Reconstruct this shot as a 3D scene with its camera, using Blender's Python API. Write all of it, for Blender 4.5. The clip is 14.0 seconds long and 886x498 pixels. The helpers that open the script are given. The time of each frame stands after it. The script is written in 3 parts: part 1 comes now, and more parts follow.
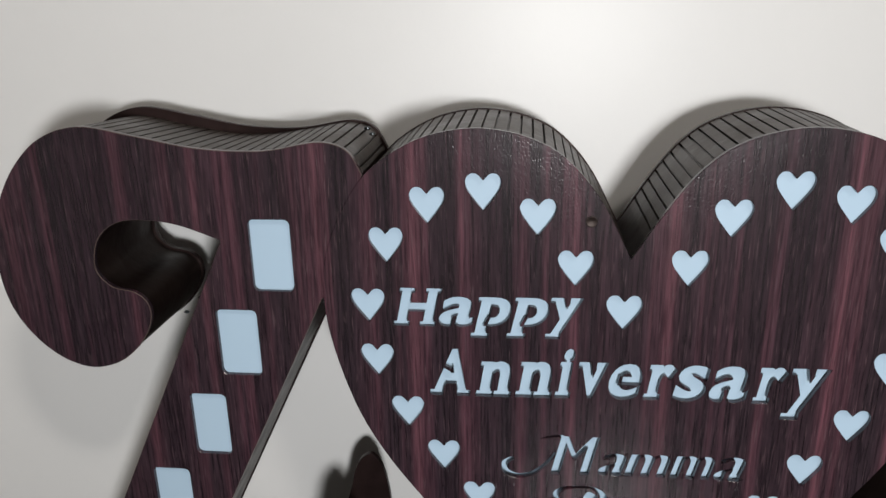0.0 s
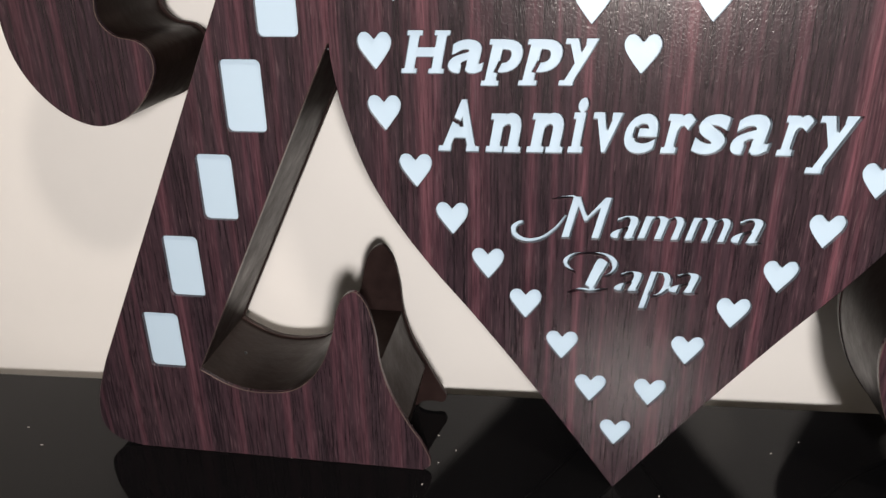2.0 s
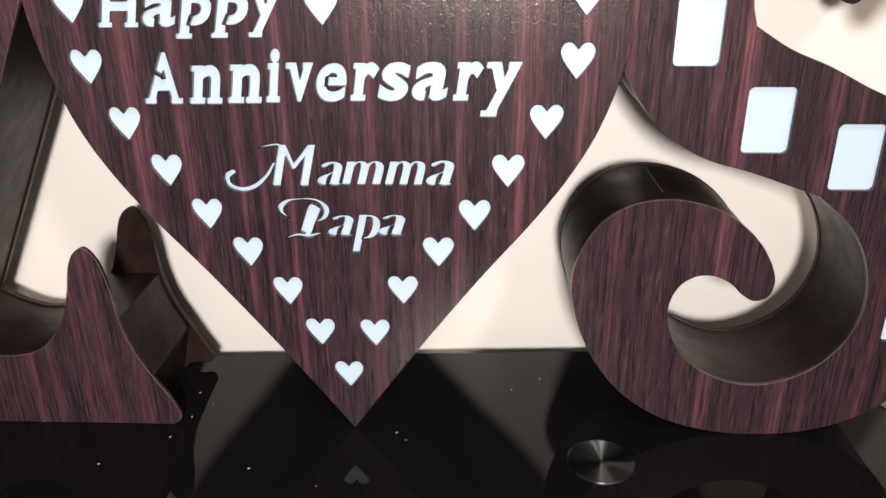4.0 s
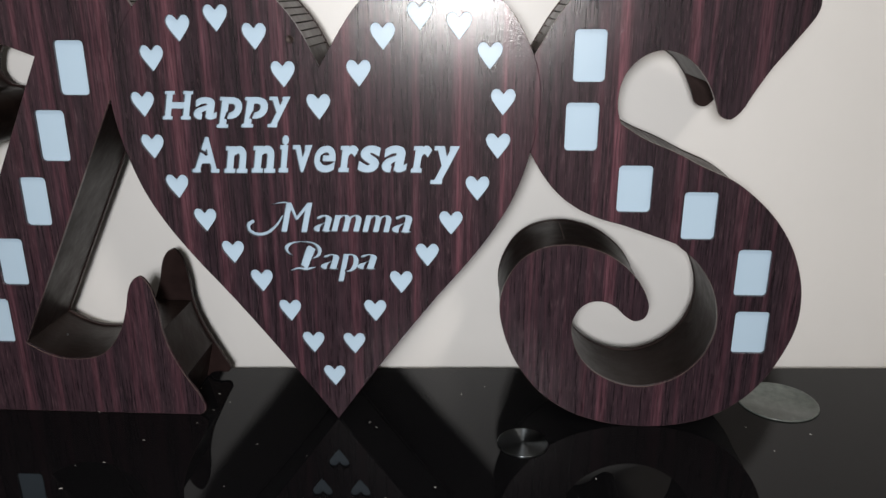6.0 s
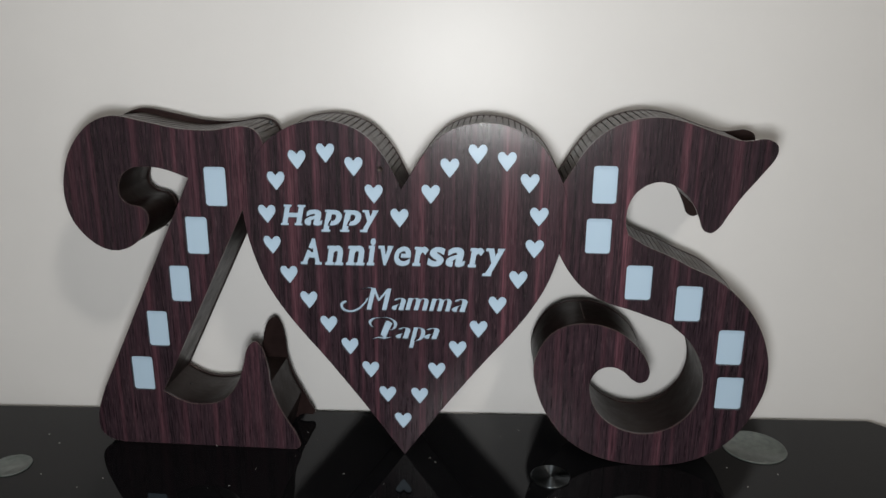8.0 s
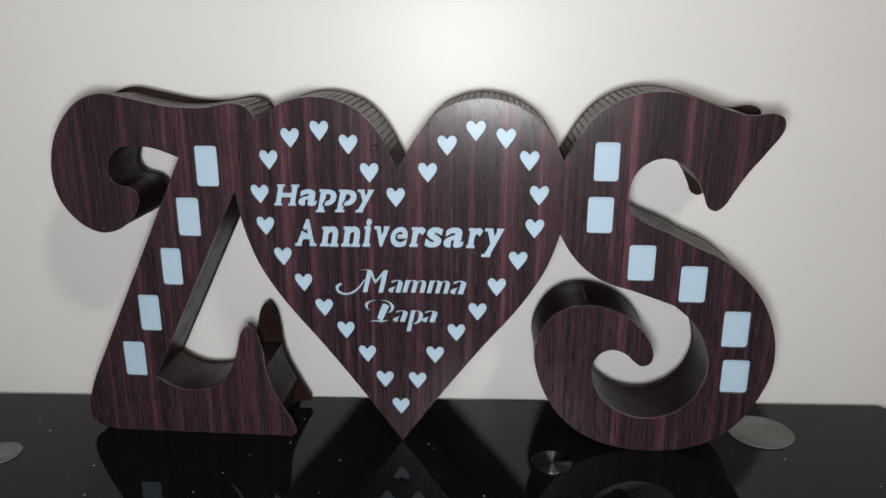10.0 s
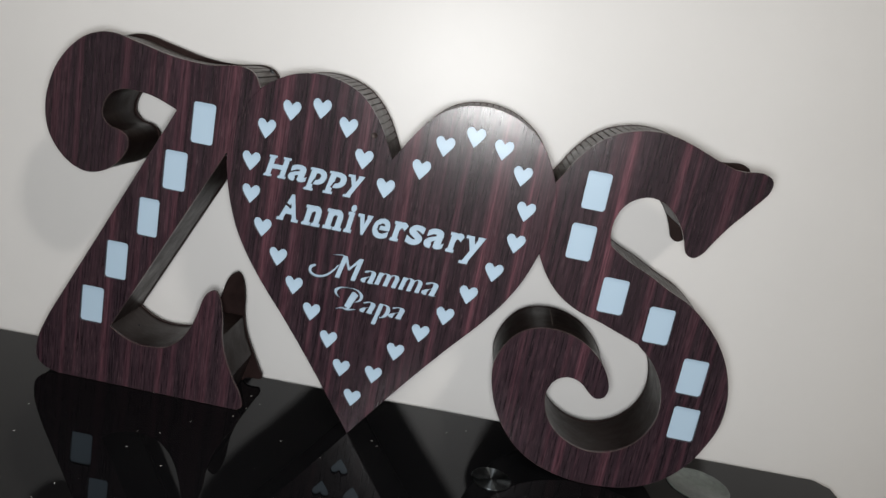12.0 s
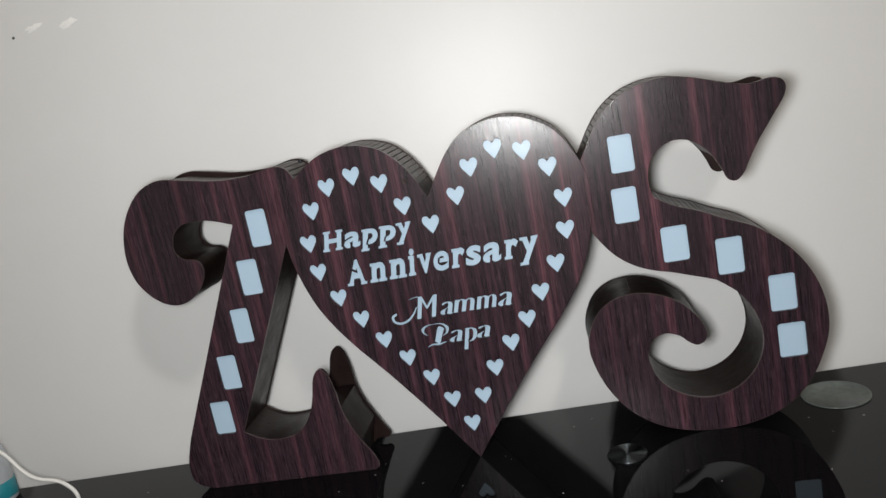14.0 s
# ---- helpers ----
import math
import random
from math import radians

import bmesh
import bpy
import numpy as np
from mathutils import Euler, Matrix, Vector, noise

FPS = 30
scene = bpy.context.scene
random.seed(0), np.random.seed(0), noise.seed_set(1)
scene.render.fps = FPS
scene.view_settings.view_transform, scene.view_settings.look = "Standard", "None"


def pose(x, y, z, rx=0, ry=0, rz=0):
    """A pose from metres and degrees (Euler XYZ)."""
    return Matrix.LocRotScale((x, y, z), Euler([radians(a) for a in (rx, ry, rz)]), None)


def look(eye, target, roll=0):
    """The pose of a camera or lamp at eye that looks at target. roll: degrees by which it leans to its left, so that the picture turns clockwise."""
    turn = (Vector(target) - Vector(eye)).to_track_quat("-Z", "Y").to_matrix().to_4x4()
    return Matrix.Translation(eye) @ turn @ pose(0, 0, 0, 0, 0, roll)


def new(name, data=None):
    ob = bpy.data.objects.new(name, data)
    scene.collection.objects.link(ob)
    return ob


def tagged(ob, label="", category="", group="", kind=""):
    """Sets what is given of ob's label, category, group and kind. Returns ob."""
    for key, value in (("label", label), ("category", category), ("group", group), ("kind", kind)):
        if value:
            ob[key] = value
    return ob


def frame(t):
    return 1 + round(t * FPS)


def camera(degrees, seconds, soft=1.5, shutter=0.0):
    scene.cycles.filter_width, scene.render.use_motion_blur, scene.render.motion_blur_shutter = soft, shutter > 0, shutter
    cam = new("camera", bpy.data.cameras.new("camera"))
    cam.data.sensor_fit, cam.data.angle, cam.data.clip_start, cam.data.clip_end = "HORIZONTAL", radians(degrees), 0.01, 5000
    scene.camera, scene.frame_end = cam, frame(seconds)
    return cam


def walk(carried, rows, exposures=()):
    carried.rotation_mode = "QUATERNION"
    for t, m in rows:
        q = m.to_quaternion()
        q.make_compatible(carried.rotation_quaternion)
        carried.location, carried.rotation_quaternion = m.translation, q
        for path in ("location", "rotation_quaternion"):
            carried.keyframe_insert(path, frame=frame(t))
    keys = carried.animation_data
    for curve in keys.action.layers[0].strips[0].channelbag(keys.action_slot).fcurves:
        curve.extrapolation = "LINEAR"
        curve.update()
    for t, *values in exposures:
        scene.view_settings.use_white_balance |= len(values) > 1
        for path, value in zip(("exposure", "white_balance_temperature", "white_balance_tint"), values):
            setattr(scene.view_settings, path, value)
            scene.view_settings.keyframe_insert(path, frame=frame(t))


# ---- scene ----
cam = camera(60.4, 14.0, soft=1.5)

# seconds, place of the lens, heading to the left, tilt up, lean
PATH = [
    (0.0, -0.0424, -0.2945, 0.3373, 6.73, -18.44, -1.24),
    (0.5, -0.0379, -0.2975, 0.3199, 7.38, -19.00, -1.28),
    (1.0, -0.0354, -0.3033, 0.2994, 8.19, -20.37, -1.38),
    (1.5, -0.0350, -0.3081, 0.2768, 8.98, -22.48, -1.36),
    (2.0, -0.0322, -0.3090, 0.2623, 9.35, -23.58, -1.21),
    (2.5, -0.0258, -0.3171, 0.2485, 9.03, -23.22, -0.52),
    (3.0, -0.0030, -0.3224, 0.2471, 7.97, -24.01, -0.45),
    (3.5, 0.0329, -0.3265, 0.2433, 5.44, -23.69, -0.52),
    (4.0, 0.0612, -0.3275, 0.2441, 2.48, -23.37, -0.56),
    (4.2, 0.0767, -0.3278, 0.2478, 2.50, -23.57, -1.02),
    (6.3, 0.0942, -0.4934, 0.2767, 2.84, -15.57, 0.09),
    (6.5, 0.0917, -0.5199, 0.2783, 2.38, -12.54, -0.34),
    (7.0, 0.0783, -0.5470, 0.3405, 3.76, -11.13, -0.20),
    (7.5, 0.0648, -0.5532, 0.3640, 3.37, -13.99, 0.63),
    (8.0, 0.0728, -0.5812, 0.3598, 4.01, -16.48, 0.41),
    (8.2, 0.0778, -0.5894, 0.3551, 4.17, -18.01, 0.32),
    (10.5, 0.0728, -0.5660, 0.3375, 4.15, -16.08, 0.12),
    (11.0, 0.0685, -0.5664, 0.3269, 2.81, -15.12, 3.43),
    (11.5, 0.0767, -0.5707, 0.3272, 3.51, -14.44, 4.68),
    (12.0, 0.0681, -0.5778, 0.3223, 1.78, -14.39, 10.99),
    (12.5, 0.0682, -0.5900, 0.3165, 2.14, -13.09, 10.36),
    (13.0, 0.0744, -0.5925, 0.3275, 4.75, -15.27, 4.03),
    (13.5, 0.0885, -0.6050, 0.3232, 7.09, -13.62, -4.53),
    (14.0, 0.1068, -0.6105, 0.3150, 9.65, -11.41, -11.27),
]


def eye_pose(x, y, z, yaw, pitch, lean):
    a, p = radians(yaw), radians(pitch)
    ahead = Vector((-math.sin(a) * math.cos(p), math.cos(a) * math.cos(p), math.sin(p)))
    return look((x, y, z), Vector((x, y, z)) + ahead, lean)


# seconds, stops, kelvin, tint: the phone sets its picture anew on the way
EXPOSURES = [
    (0.0, 0.08, 6450, 9), (0.5, 0.14, 6450, 10), (1.0, 0.45, 6450, 10), (1.5, 0.55, 6600, 12), (2.0, 0.7, 7150, 14), (2.5, 0.8, 7350, 15), (3.0, 0.95, 7400, 17), (4.2, 0.96, 7400, 16),
    (6.3, 0.1, 6550, 10), (6.5, 0.05, 6550, 10), (7.0, -0.08, 6450, 8), (8.0, -0.1, 6450, 8), (10.5, 0.1, 6450, 9), (14.0, 0.05, 6450, 8),
]
walk(cam, [(t, eye_pose(*row)) for t, *row in PATH], EXPOSURES)

# ---- light ----
TURN = 2.74  # the table and the room stand turned by this much against the sign
room = pose(0, 0, 0, 0, 0, TURN)

world = bpy.data.worlds.new("room_air")
scene.world = world
world.use_nodes = True
world.node_tree.nodes["Background"].inputs[0].default_value = (1.0, 0.96, 0.92, 1)
world.node_tree.nodes["Background"].inputs[1].default_value = 0.02


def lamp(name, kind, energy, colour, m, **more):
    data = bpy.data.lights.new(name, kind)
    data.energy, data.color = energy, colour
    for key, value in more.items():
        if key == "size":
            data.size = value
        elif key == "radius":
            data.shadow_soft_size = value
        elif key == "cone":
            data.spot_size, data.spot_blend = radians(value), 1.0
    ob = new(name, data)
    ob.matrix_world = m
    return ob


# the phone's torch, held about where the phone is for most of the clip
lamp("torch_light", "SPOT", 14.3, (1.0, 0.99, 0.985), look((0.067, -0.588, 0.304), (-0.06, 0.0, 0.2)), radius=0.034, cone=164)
# the room's lamp, high up on the right
LAMP = Vector((0.92, -1.42, 2.0))
lamp("room_light", "AREA", 20.0, (1.0, 0.92, 0.84), look(LAMP, (0.0, 0.1, 0.1)), size=0.22)


# ---- materials ----
def material(name, base=(0.5, 0.5, 0.5), rough=0.5, metal=0.0, ior=1.5):
    mat = bpy.data.materials.new(name)
    mat.use_nodes = True
    b = mat.node_tree.nodes["Principled BSDF"]
    b.inputs["Base Color"].default_value = (*base, 1)
    b.inputs["Roughness"].default_value = rough
    b.inputs["Metallic"].default_value = metal
    b.inputs["IOR"].default_value = ior
    return mat, mat.node_tree.nodes, mat.node_tree.links, b


def coords(nodes, links, scale, kind="Object"):
    co, mp = nodes.new("ShaderNodeTexCoord"), nodes.new("ShaderNodeMapping")
    mp.inputs["Scale"].default_value = scale
    links.new(co.outputs[kind], mp.inputs[0])
    return mp.outputs[0]


def noise_of(nodes, links, vec, scale, detail=4.0, rough=0.55, warp=0.0):
    n = nodes.new("ShaderNodeTexNoise")
    n.inputs["Scale"].default_value, n.inputs["Detail"].default_value = scale, detail
    n.inputs["Roughness"].default_value, n.inputs["Distortion"].default_value = rough, warp
    links.new(vec, n.inputs["Vector"])
    return n.outputs["Fac"]


def ramp_of(nodes, links, fac, stops):
    r = nodes.new("ShaderNodeValToRGB")
    e = r.color_ramp.elements
    while len(e) < len(stops):
        e.new(0.5)
    for k, (at, col) in zip(e, stops):
        k.position, k.color = at, (*col, 1)
    links.new(fac, r.inputs[0])
    return r.outputs[0]


def mixed(nodes, links, fac, a, b, mode="MIX"):
    m = nodes.new("ShaderNodeMix")
    m.data_type, m.blend_type = "RGBA", mode
    for value, socket in ((fac, m.inputs[0]), (a, m.inputs[6]), (b, m.inputs[7])):
        if isinstance(value, (int, float)):
            socket.default_value = value
        elif isinstance(value, tuple):
            socket.default_value = (*value, 1)
        else:
            links.new(value, socket)
    return m.outputs[2]


def bump_of(nodes, links, b, height, strength, distance):
    n = nodes.new("ShaderNodeBump")
    n.inputs["Strength"].default_value, n.inputs["Distance"].default_value = strength, distance
    links.new(height, n.inputs["Height"])
    links.new(n.outputs[0], b.inputs["Normal"])


def rosewood():
    """Printed rosewood film: broad red and brown bands, short wavy pores, a lacquer with fine ridges."""
    mat, n, l, b = material("rosewood_laminate", rough=0.21)
    bands = noise_of(n, l, coords(n, l, (105, 1, 0.8)), 1.0, 2.5, 0.6, 0.06)
    thin = noise_of(n, l, coords(n, l, (330, 1, 2.6)), 1.0, 2.0, 0.55, 0.08)
    streaks = noise_of(n, l, coords(n, l, (900, 1, 42)), 1.0, 3.0, 0.6, 0.2)
    pores = noise_of(n, l, coords(n, l, (1500, 1, 85)), 1.0, 2.0, 0.5, 0.3)
    broad = noise_of(n, l, coords(n, l, (20, 1, 2.5)), 1.0, 2.0)
    red = ramp_of(n, l, bands, [(0.36, (0.019, 0.0135, 0.0165)), (0.51, (0.0285, 0.0172, 0.0215)), (0.58, (0.046, 0.0228, 0.029)), (0.68, (0.078, 0.035, 0.0435))])
    line = ramp_of(n, l, thin, [(0.34, (0.76, 0.77, 0.78)), (0.5, (1, 1, 1)), (0.68, (1.25, 1.18, 1.2))])
    col = mixed(n, l, 1.0, red, line, "MULTIPLY")
    dark = ramp_of(n, l, streaks, [(0.36, (0.55, 0.55, 0.58)), (0.5, (0.96, 0.96, 0.97)), (0.68, (1.38, 1.35, 1.37))])
    col = mixed(n, l, 1.0, col, dark, "MULTIPLY")
    pale = ramp_of(n, l, pores, [(0.58, (0, 0, 0)), (0.74, (0.6, 0.6, 0.6))])
    col = mixed(n, l, pale, col, (0.088, 0.058, 0.064))
    shade = ramp_of(n, l, broad, [(0.35, (0.83, 0.83, 0.87)), (0.65, (1.2, 1.13, 1.15))])
    col = mixed(n, l, 1.0, col, shade, "MULTIPLY")
    l.new(col, b.inputs["Base Color"])
    ridges = noise_of(n, l, coords(n, l, (1450, 800, 760)), 1.0, 2.0, 0.5, 0.6)
    bump_of(n, l, b, ridges, 0.24, 0.0004)
    return mat


def edge_tape(name, low, high):
    """Brown plastic-faced strip, scuffed and a little wavy."""
    mat, n, l, b = material(name, rough=0.4)
    b.inputs["Specular IOR Level"].default_value = 0.26
    b.inputs["Specular Tint"].default_value = (1.0, 0.82, 0.76, 1)
    scuff = noise_of(n, l, coords(n, l, (1, 1, 1)), 55, 5.0, 0.65)
    l.new(ramp_of(n, l, scuff, [(0.3, low), (0.7, high)]), b.inputs["Base Color"])
    l.new(ramp_of(n, l, scuff, [(0.3, (0.3,) * 3), (0.7, (0.5,) * 3)]), b.inputs["Roughness"])
    bump_of(n, l, b, noise_of(n, l, coords(n, l, (1, 1, 1)), 120, 3.0), 0.25, 0.0012)
    return mat


def paint(name, base, rough, grain, depth, spread=0.06):
    mat, n, l, b = material(name, rough=rough)
    low = tuple(c * (1 - spread) for c in base)
    high = tuple(min(1.0, c * (1 + spread)) for c in base)
    blot = noise_of(n, l, coords(n, l, (1, 1, 1)), 3.5, 5.0, 0.6)
    l.new(ramp_of(n, l, blot, [(0.35, low), (0.65, high)]), b.inputs["Base Color"])
    bump_of(n, l, b, noise_of(n, l, coords(n, l, (1, 1, 1)), grain, 5.0, 0.6), 0.3, depth)
    return mat


def black_glass():
    mat, n, l, b = material("black_glass", (0.0034, 0.0034, 0.0039), 0.03, 0.0, 1.28)
    smear = noise_of(n, l, coords(n, l, (1, 1, 1)), 14, 5.0, 0.65)
    l.new(ramp_of(n, l, smear, [(0.35, (0.003,) * 3), (0.8, (0.014,) * 3)]), b.inputs["Roughness"])
    return mat


def brushed_steel():
    """Turned steel: fine rings, which give the fan of light."""
    mat, n, l, b = material("turned_steel", (0.085, 0.094, 0.1), 0.42, 1.0)
    b.inputs["Anisotropic"].default_value = 0.95
    b.inputs["Anisotropic Rotation"].default_value = 0.25
    tangent = n.new("ShaderNodeTangent")
    tangent.direction_type, tangent.axis = "RADIAL", "Z"
    l.new(tangent.outputs[0], b.inputs["Tangent"])
    return mat


def frosted():
    mat, n, l, b = material("frosted_pad", rough=0.3)
    fac = noise_of(n, l, coords(n, l, (1, 1, 1)), 160, 4.0, 0.6)
    l.new(ramp_of(n, l, fac, [(0.3, (0.055, 0.066, 0.061)), (0.7, (0.12, 0.136, 0.126))]), b.inputs["Base Color"])
    return mat


WOOD = rosewood()
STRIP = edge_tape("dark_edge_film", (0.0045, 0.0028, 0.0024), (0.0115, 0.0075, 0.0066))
# paler and greyer than STRIP, for the sawn outer faces that point upwards
SAWN = edge_tape("paler_sawn_strip", (0.019, 0.0155, 0.013), (0.046, 0.0385, 0.033))
BACKING = edge_tape("backing_board", (0.0085, 0.005, 0.005), (0.02, 0.0115, 0.011))
EDGE = edge_tape("board_edge", (0.048, 0.034, 0.03), (0.1, 0.074, 0.065))
WHITE = paint("pale_acrylic", (0.375, 0.497, 0.61), 0.35, 400, 0.0001, 0.02)
WALL = paint("wall_paint", (0.69, 0.686, 0.678), 0.42, 260, 0.00018, 0.025)
CEILING = paint("ceiling_paint", (0.8, 0.79, 0.77), 0.7, 200, 0.0006, 0.03)
FLOOR = paint("floor_stone", (0.42, 0.39, 0.35), 0.3, 90, 0.0003, 0.1)
GLASS = black_glass()
METAL = brushed_steel()
PAD = frosted()
BLACK = paint("black_lacquer", (0.012, 0.012, 0.013), 0.35, 200, 0.0002, 0.1)
CABLE = paint("white_cable_sheath", (0.74, 0.73, 0.70), 0.4, 300, 0.0002, 0.04)
PLASTER = paint("fresh_plaster", (0.86, 0.85, 0.83), 0.8, 300, 0.0008, 0.04)
DUST = paint("lint", (0.55, 0.53, 0.51), 0.9, 900, 0.0001, 0.1)
BOTTLE = paint("clouded_plastic", (0.40, 0.42, 0.44), 0.25, 200, 0.0002, 0.05)
TEAL = paint("teal_label", (0.02, 0.20, 0.24), 0.4, 200, 0.0002, 0.05)


# ---- building helpers ----
from mathutils.geometry import delaunay_2d_cdt


def part(name, data, mat, parent=None, label=""):
    """One mesh object, from a bmesh or a mesh, under its thing."""
    if isinstance(data, bmesh.types.BMesh):
        me = bpy.data.meshes.new(name)
        data.to_mesh(me)
        data.free()
    else:
        me = data
    if not me.materials:
        me.materials.append(mat)
    ob = new(name, me)
    ob.parent = parent
    return tagged(ob, label)


def box(bm, x0, x1, y0, y1, z0, z1, bevel=0.0):
    made = bmesh.ops.create_cube(bm, size=1.0, matrix=Matrix.LocRotScale(((x0 + x1) / 2, (y0 + y1) / 2, (z0 + z1) / 2), None, (x1 - x0, y1 - y0, z1 - z0)))
    if bevel:
        edges = list({e for v in made["verts"] for e in v.link_edges})
        bmesh.ops.bevel(bm, geom=edges, offset=bevel, segments=2, affect="EDGES", profile=0.6)
    return bm


def lathe(bm, profile, seg=32, centre=(0, 0, 0)):
    """A turned form from (radius, height) pairs."""
    rings = []
    for r, h in profile:
        rings.append([bm.verts.new((centre[0] + r * math.cos(2 * math.pi * k / seg), centre[1] + r * math.sin(2 * math.pi * k / seg), centre[2] + h)) for k in range(seg)])
    for a, b in zip(rings, rings[1:]):
        for k in range(seg):
            bm.faces.new((a[k], a[(k + 1) % seg], b[(k + 1) % seg], b[k]))
    bm.faces.new(list(reversed(rings[0])))
    bm.faces.new(rings[-1])
    for f in bm.faces:
        f.smooth = True
    return bm


def spline(points, per=6):
    """A closed line through (x, z) in centimetres, smooth but at points that carry a third value."""
    pts = [Vector(p[:2]) / 100 for p in points]
    sharp = [k for k, p in enumerate(points) if len(p) > 2] or [0]
    out, n = [], len(pts)
    for s, e in zip(sharp, sharp[1:] + [sharp[0] + n]):
        run = [pts[k % n] for k in range(s, e + 1)]
        if len(run) == 2:
            out.append(run[0])
            continue
        full = [2 * run[0] - run[1], *run, 2 * run[-1] - run[-2]]
        for a, b, c, d in zip(full, full[1:], full[2:], full[3:]):
            ta = (b - a).length ** 0.5
            tb = ta + (c - b).length ** 0.5
            tc = tb + (d - c).length ** 0.5
            for k in range(per):
                t = ta + (tb - ta) * k / per
                p = a * ((ta - t) / ta) + b * (t / ta)
                q = b * ((tb - t) / (tb - ta)) + c * ((t - ta) / (tb - ta))
                r = c * ((tc - t) / (tc - tb)) + d * ((t - tb) / (tc - tb))
                u = p * ((tb - t) / tb) + q * (t / tb)
                v = q * ((tc - t) / (tc - ta)) + r * ((t - ta) / (tc - ta))
                out.append(u * ((tb - t) / (tb - ta)) + v * ((t - ta) / (tb - ta)))
    return out


def plate(name, outline, y0, y1, holes=(), kept=(), soft=0.0003, pale=False):
    """A flat upright sheet between the depths y0 and y1, cut to an outline, less the holes; kept loops stay solid within holes."""
    loops = [outline, *holes, *kept]
    verts, edges, boxes = [], [], []
    for loop in loops:
        m, n = len(verts), len(loop)
        edges += [(m + k, m + (k + 1) % n) for k in range(n)]
        verts += [v * 100 for v in loop]
        boxes.append((min(v.x for v in loop), max(v.x for v in loop), min(v.y for v in loop), max(v.y for v in loop)))
    pts, _, tris, _, _, _ = delaunay_2d_cdt(verts, edges, [], 0, 1e-5)

    def within(c, k):
        x0, x1, z0, z1 = boxes[k]
        return x0 < c.x < x1 and z0 < c.y < z1 and inside(c, loops[k])

    solid = []
    for tri in tris:
        c = (pts[tri[0]] + pts[tri[1]] + pts[tri[2]]) / 300
        cut_out = any(within(c, k) for k in range(1, 1 + len(holes)))
        if within(c, 0) and (not cut_out or any(within(c, k) for k in range(1 + len(holes), len(loops)))):
            solid.append(tuple(tri))
    rim = {}
    for t in solid:
        for a, b in zip(t, t[1:] + t[:1]):
            if (b, a) in rim:
                del rim[(b, a)]
            else:
                rim[(a, b)] = 1
    push = {}
    for a, b in rim:
        d = (pts[b] - pts[a]).normalized()
        for k in (a, b):
            push[k] = push.get(k, Vector((0, 0))) + Vector((-d.y, d.x))
    bm = bmesh.new()
    used = sorted({k for t in solid for k in t})
    at = {k: pts[k] / 100 for k in used}
    inset = {k: at[k] + (push[k].normalized() * soft if k in push else Vector((0, 0))) for k in used}
    front = {k: bm.verts.new((inset[k].x, y0, inset[k].y)) for k in used}
    back = {k: bm.verts.new((at[k].x, y1, at[k].y)) for k in used}
    edge = {k: bm.verts.new((at[k].x, y0 + soft, at[k].y)) for k in push}
    for a, b, c in solid:
        bm.faces.new((front[a], front[b], front[c]))
        bm.faces.new((back[c], back[b], back[a]))
    for a, b in rim:
        f = bm.faces.new((front[b], front[a], edge[a], edge[b]))
        d = (at[b] - at[a]).normalized()
        f.material_index = 1 if pale and not inside((at[a] + at[b]) / 2 + Vector((d.y, -d.x)) * 0.0002, outline) else 0
        bm.faces.new((edge[b], edge[a], back[a], back[b]))
    return bm


def inside(p, loop):
    """Whether a closed line winds round a point."""
    turns = 0
    for a, b in zip(loop, loop[1:] + loop[:1]):
        if (a.y > p.y) != (b.y > p.y) and p.x < a.x + (b.x - a.x) * (p.y - a.y) / (b.y - a.y):
            turns += 1 if b.y > a.y else -1
    return turns != 0


def dense(loop, step):
    """The same line with points at most a step apart."""
    out = []
    for a, b in zip(loop, loop[1:] + loop[:1]):
        n = max(1, math.ceil((b - a).length / step))
        out += [a.lerp(b, k / n) for k in range(n)]
    return out


def bolder(loop, w, pen=1.0):
    """A line moved outwards by w all round, inwards where w is negative; pen: how much of it goes up and down."""
    loop = [p for p, q in zip(loop, loop[1:] + loop[:1]) if (p - q).length > 1e-4]
    area = sum(a.x * b.y - b.x * a.y for a, b in zip(loop, loop[1:] + loop[:1]))
    w = w if area > 0 else -w
    out = []
    for k, p in enumerate(loop):
        d, e = (p - loop[k - 1]).normalized(), (loop[(k + 1) % len(loop)] - p).normalized()
        m, n = Vector((d.y, -d.x)), Vector((e.y, -e.x))
        move = (m + n) * w / max(0.45, 1 + m.dot(n))
        out.append(p + Vector((move.x, move.y * pen)))
    return out


def bridge(outer, counter, width):
    """The stencil bridge that holds the inside of a letter: a short bar where the stroke is thinnest."""
    o, c = dense(outer, width / 2), dense(counter, width / 2)
    a, b = min(((p, q) for p in o for q in c), key=lambda e: (e[0] - e[1]).length_squared + (0.02 if e[0].x > e[1].x or e[0].y > max(v.y for v in c) - 0.02 else 0))
    d = (b - a).normalized()
    n = Vector((-d.y, d.x)) * width / 2
    a, b = a - d * 0.01, b + d * 0.01
    return [a - n, b - n, b + n, a + n]


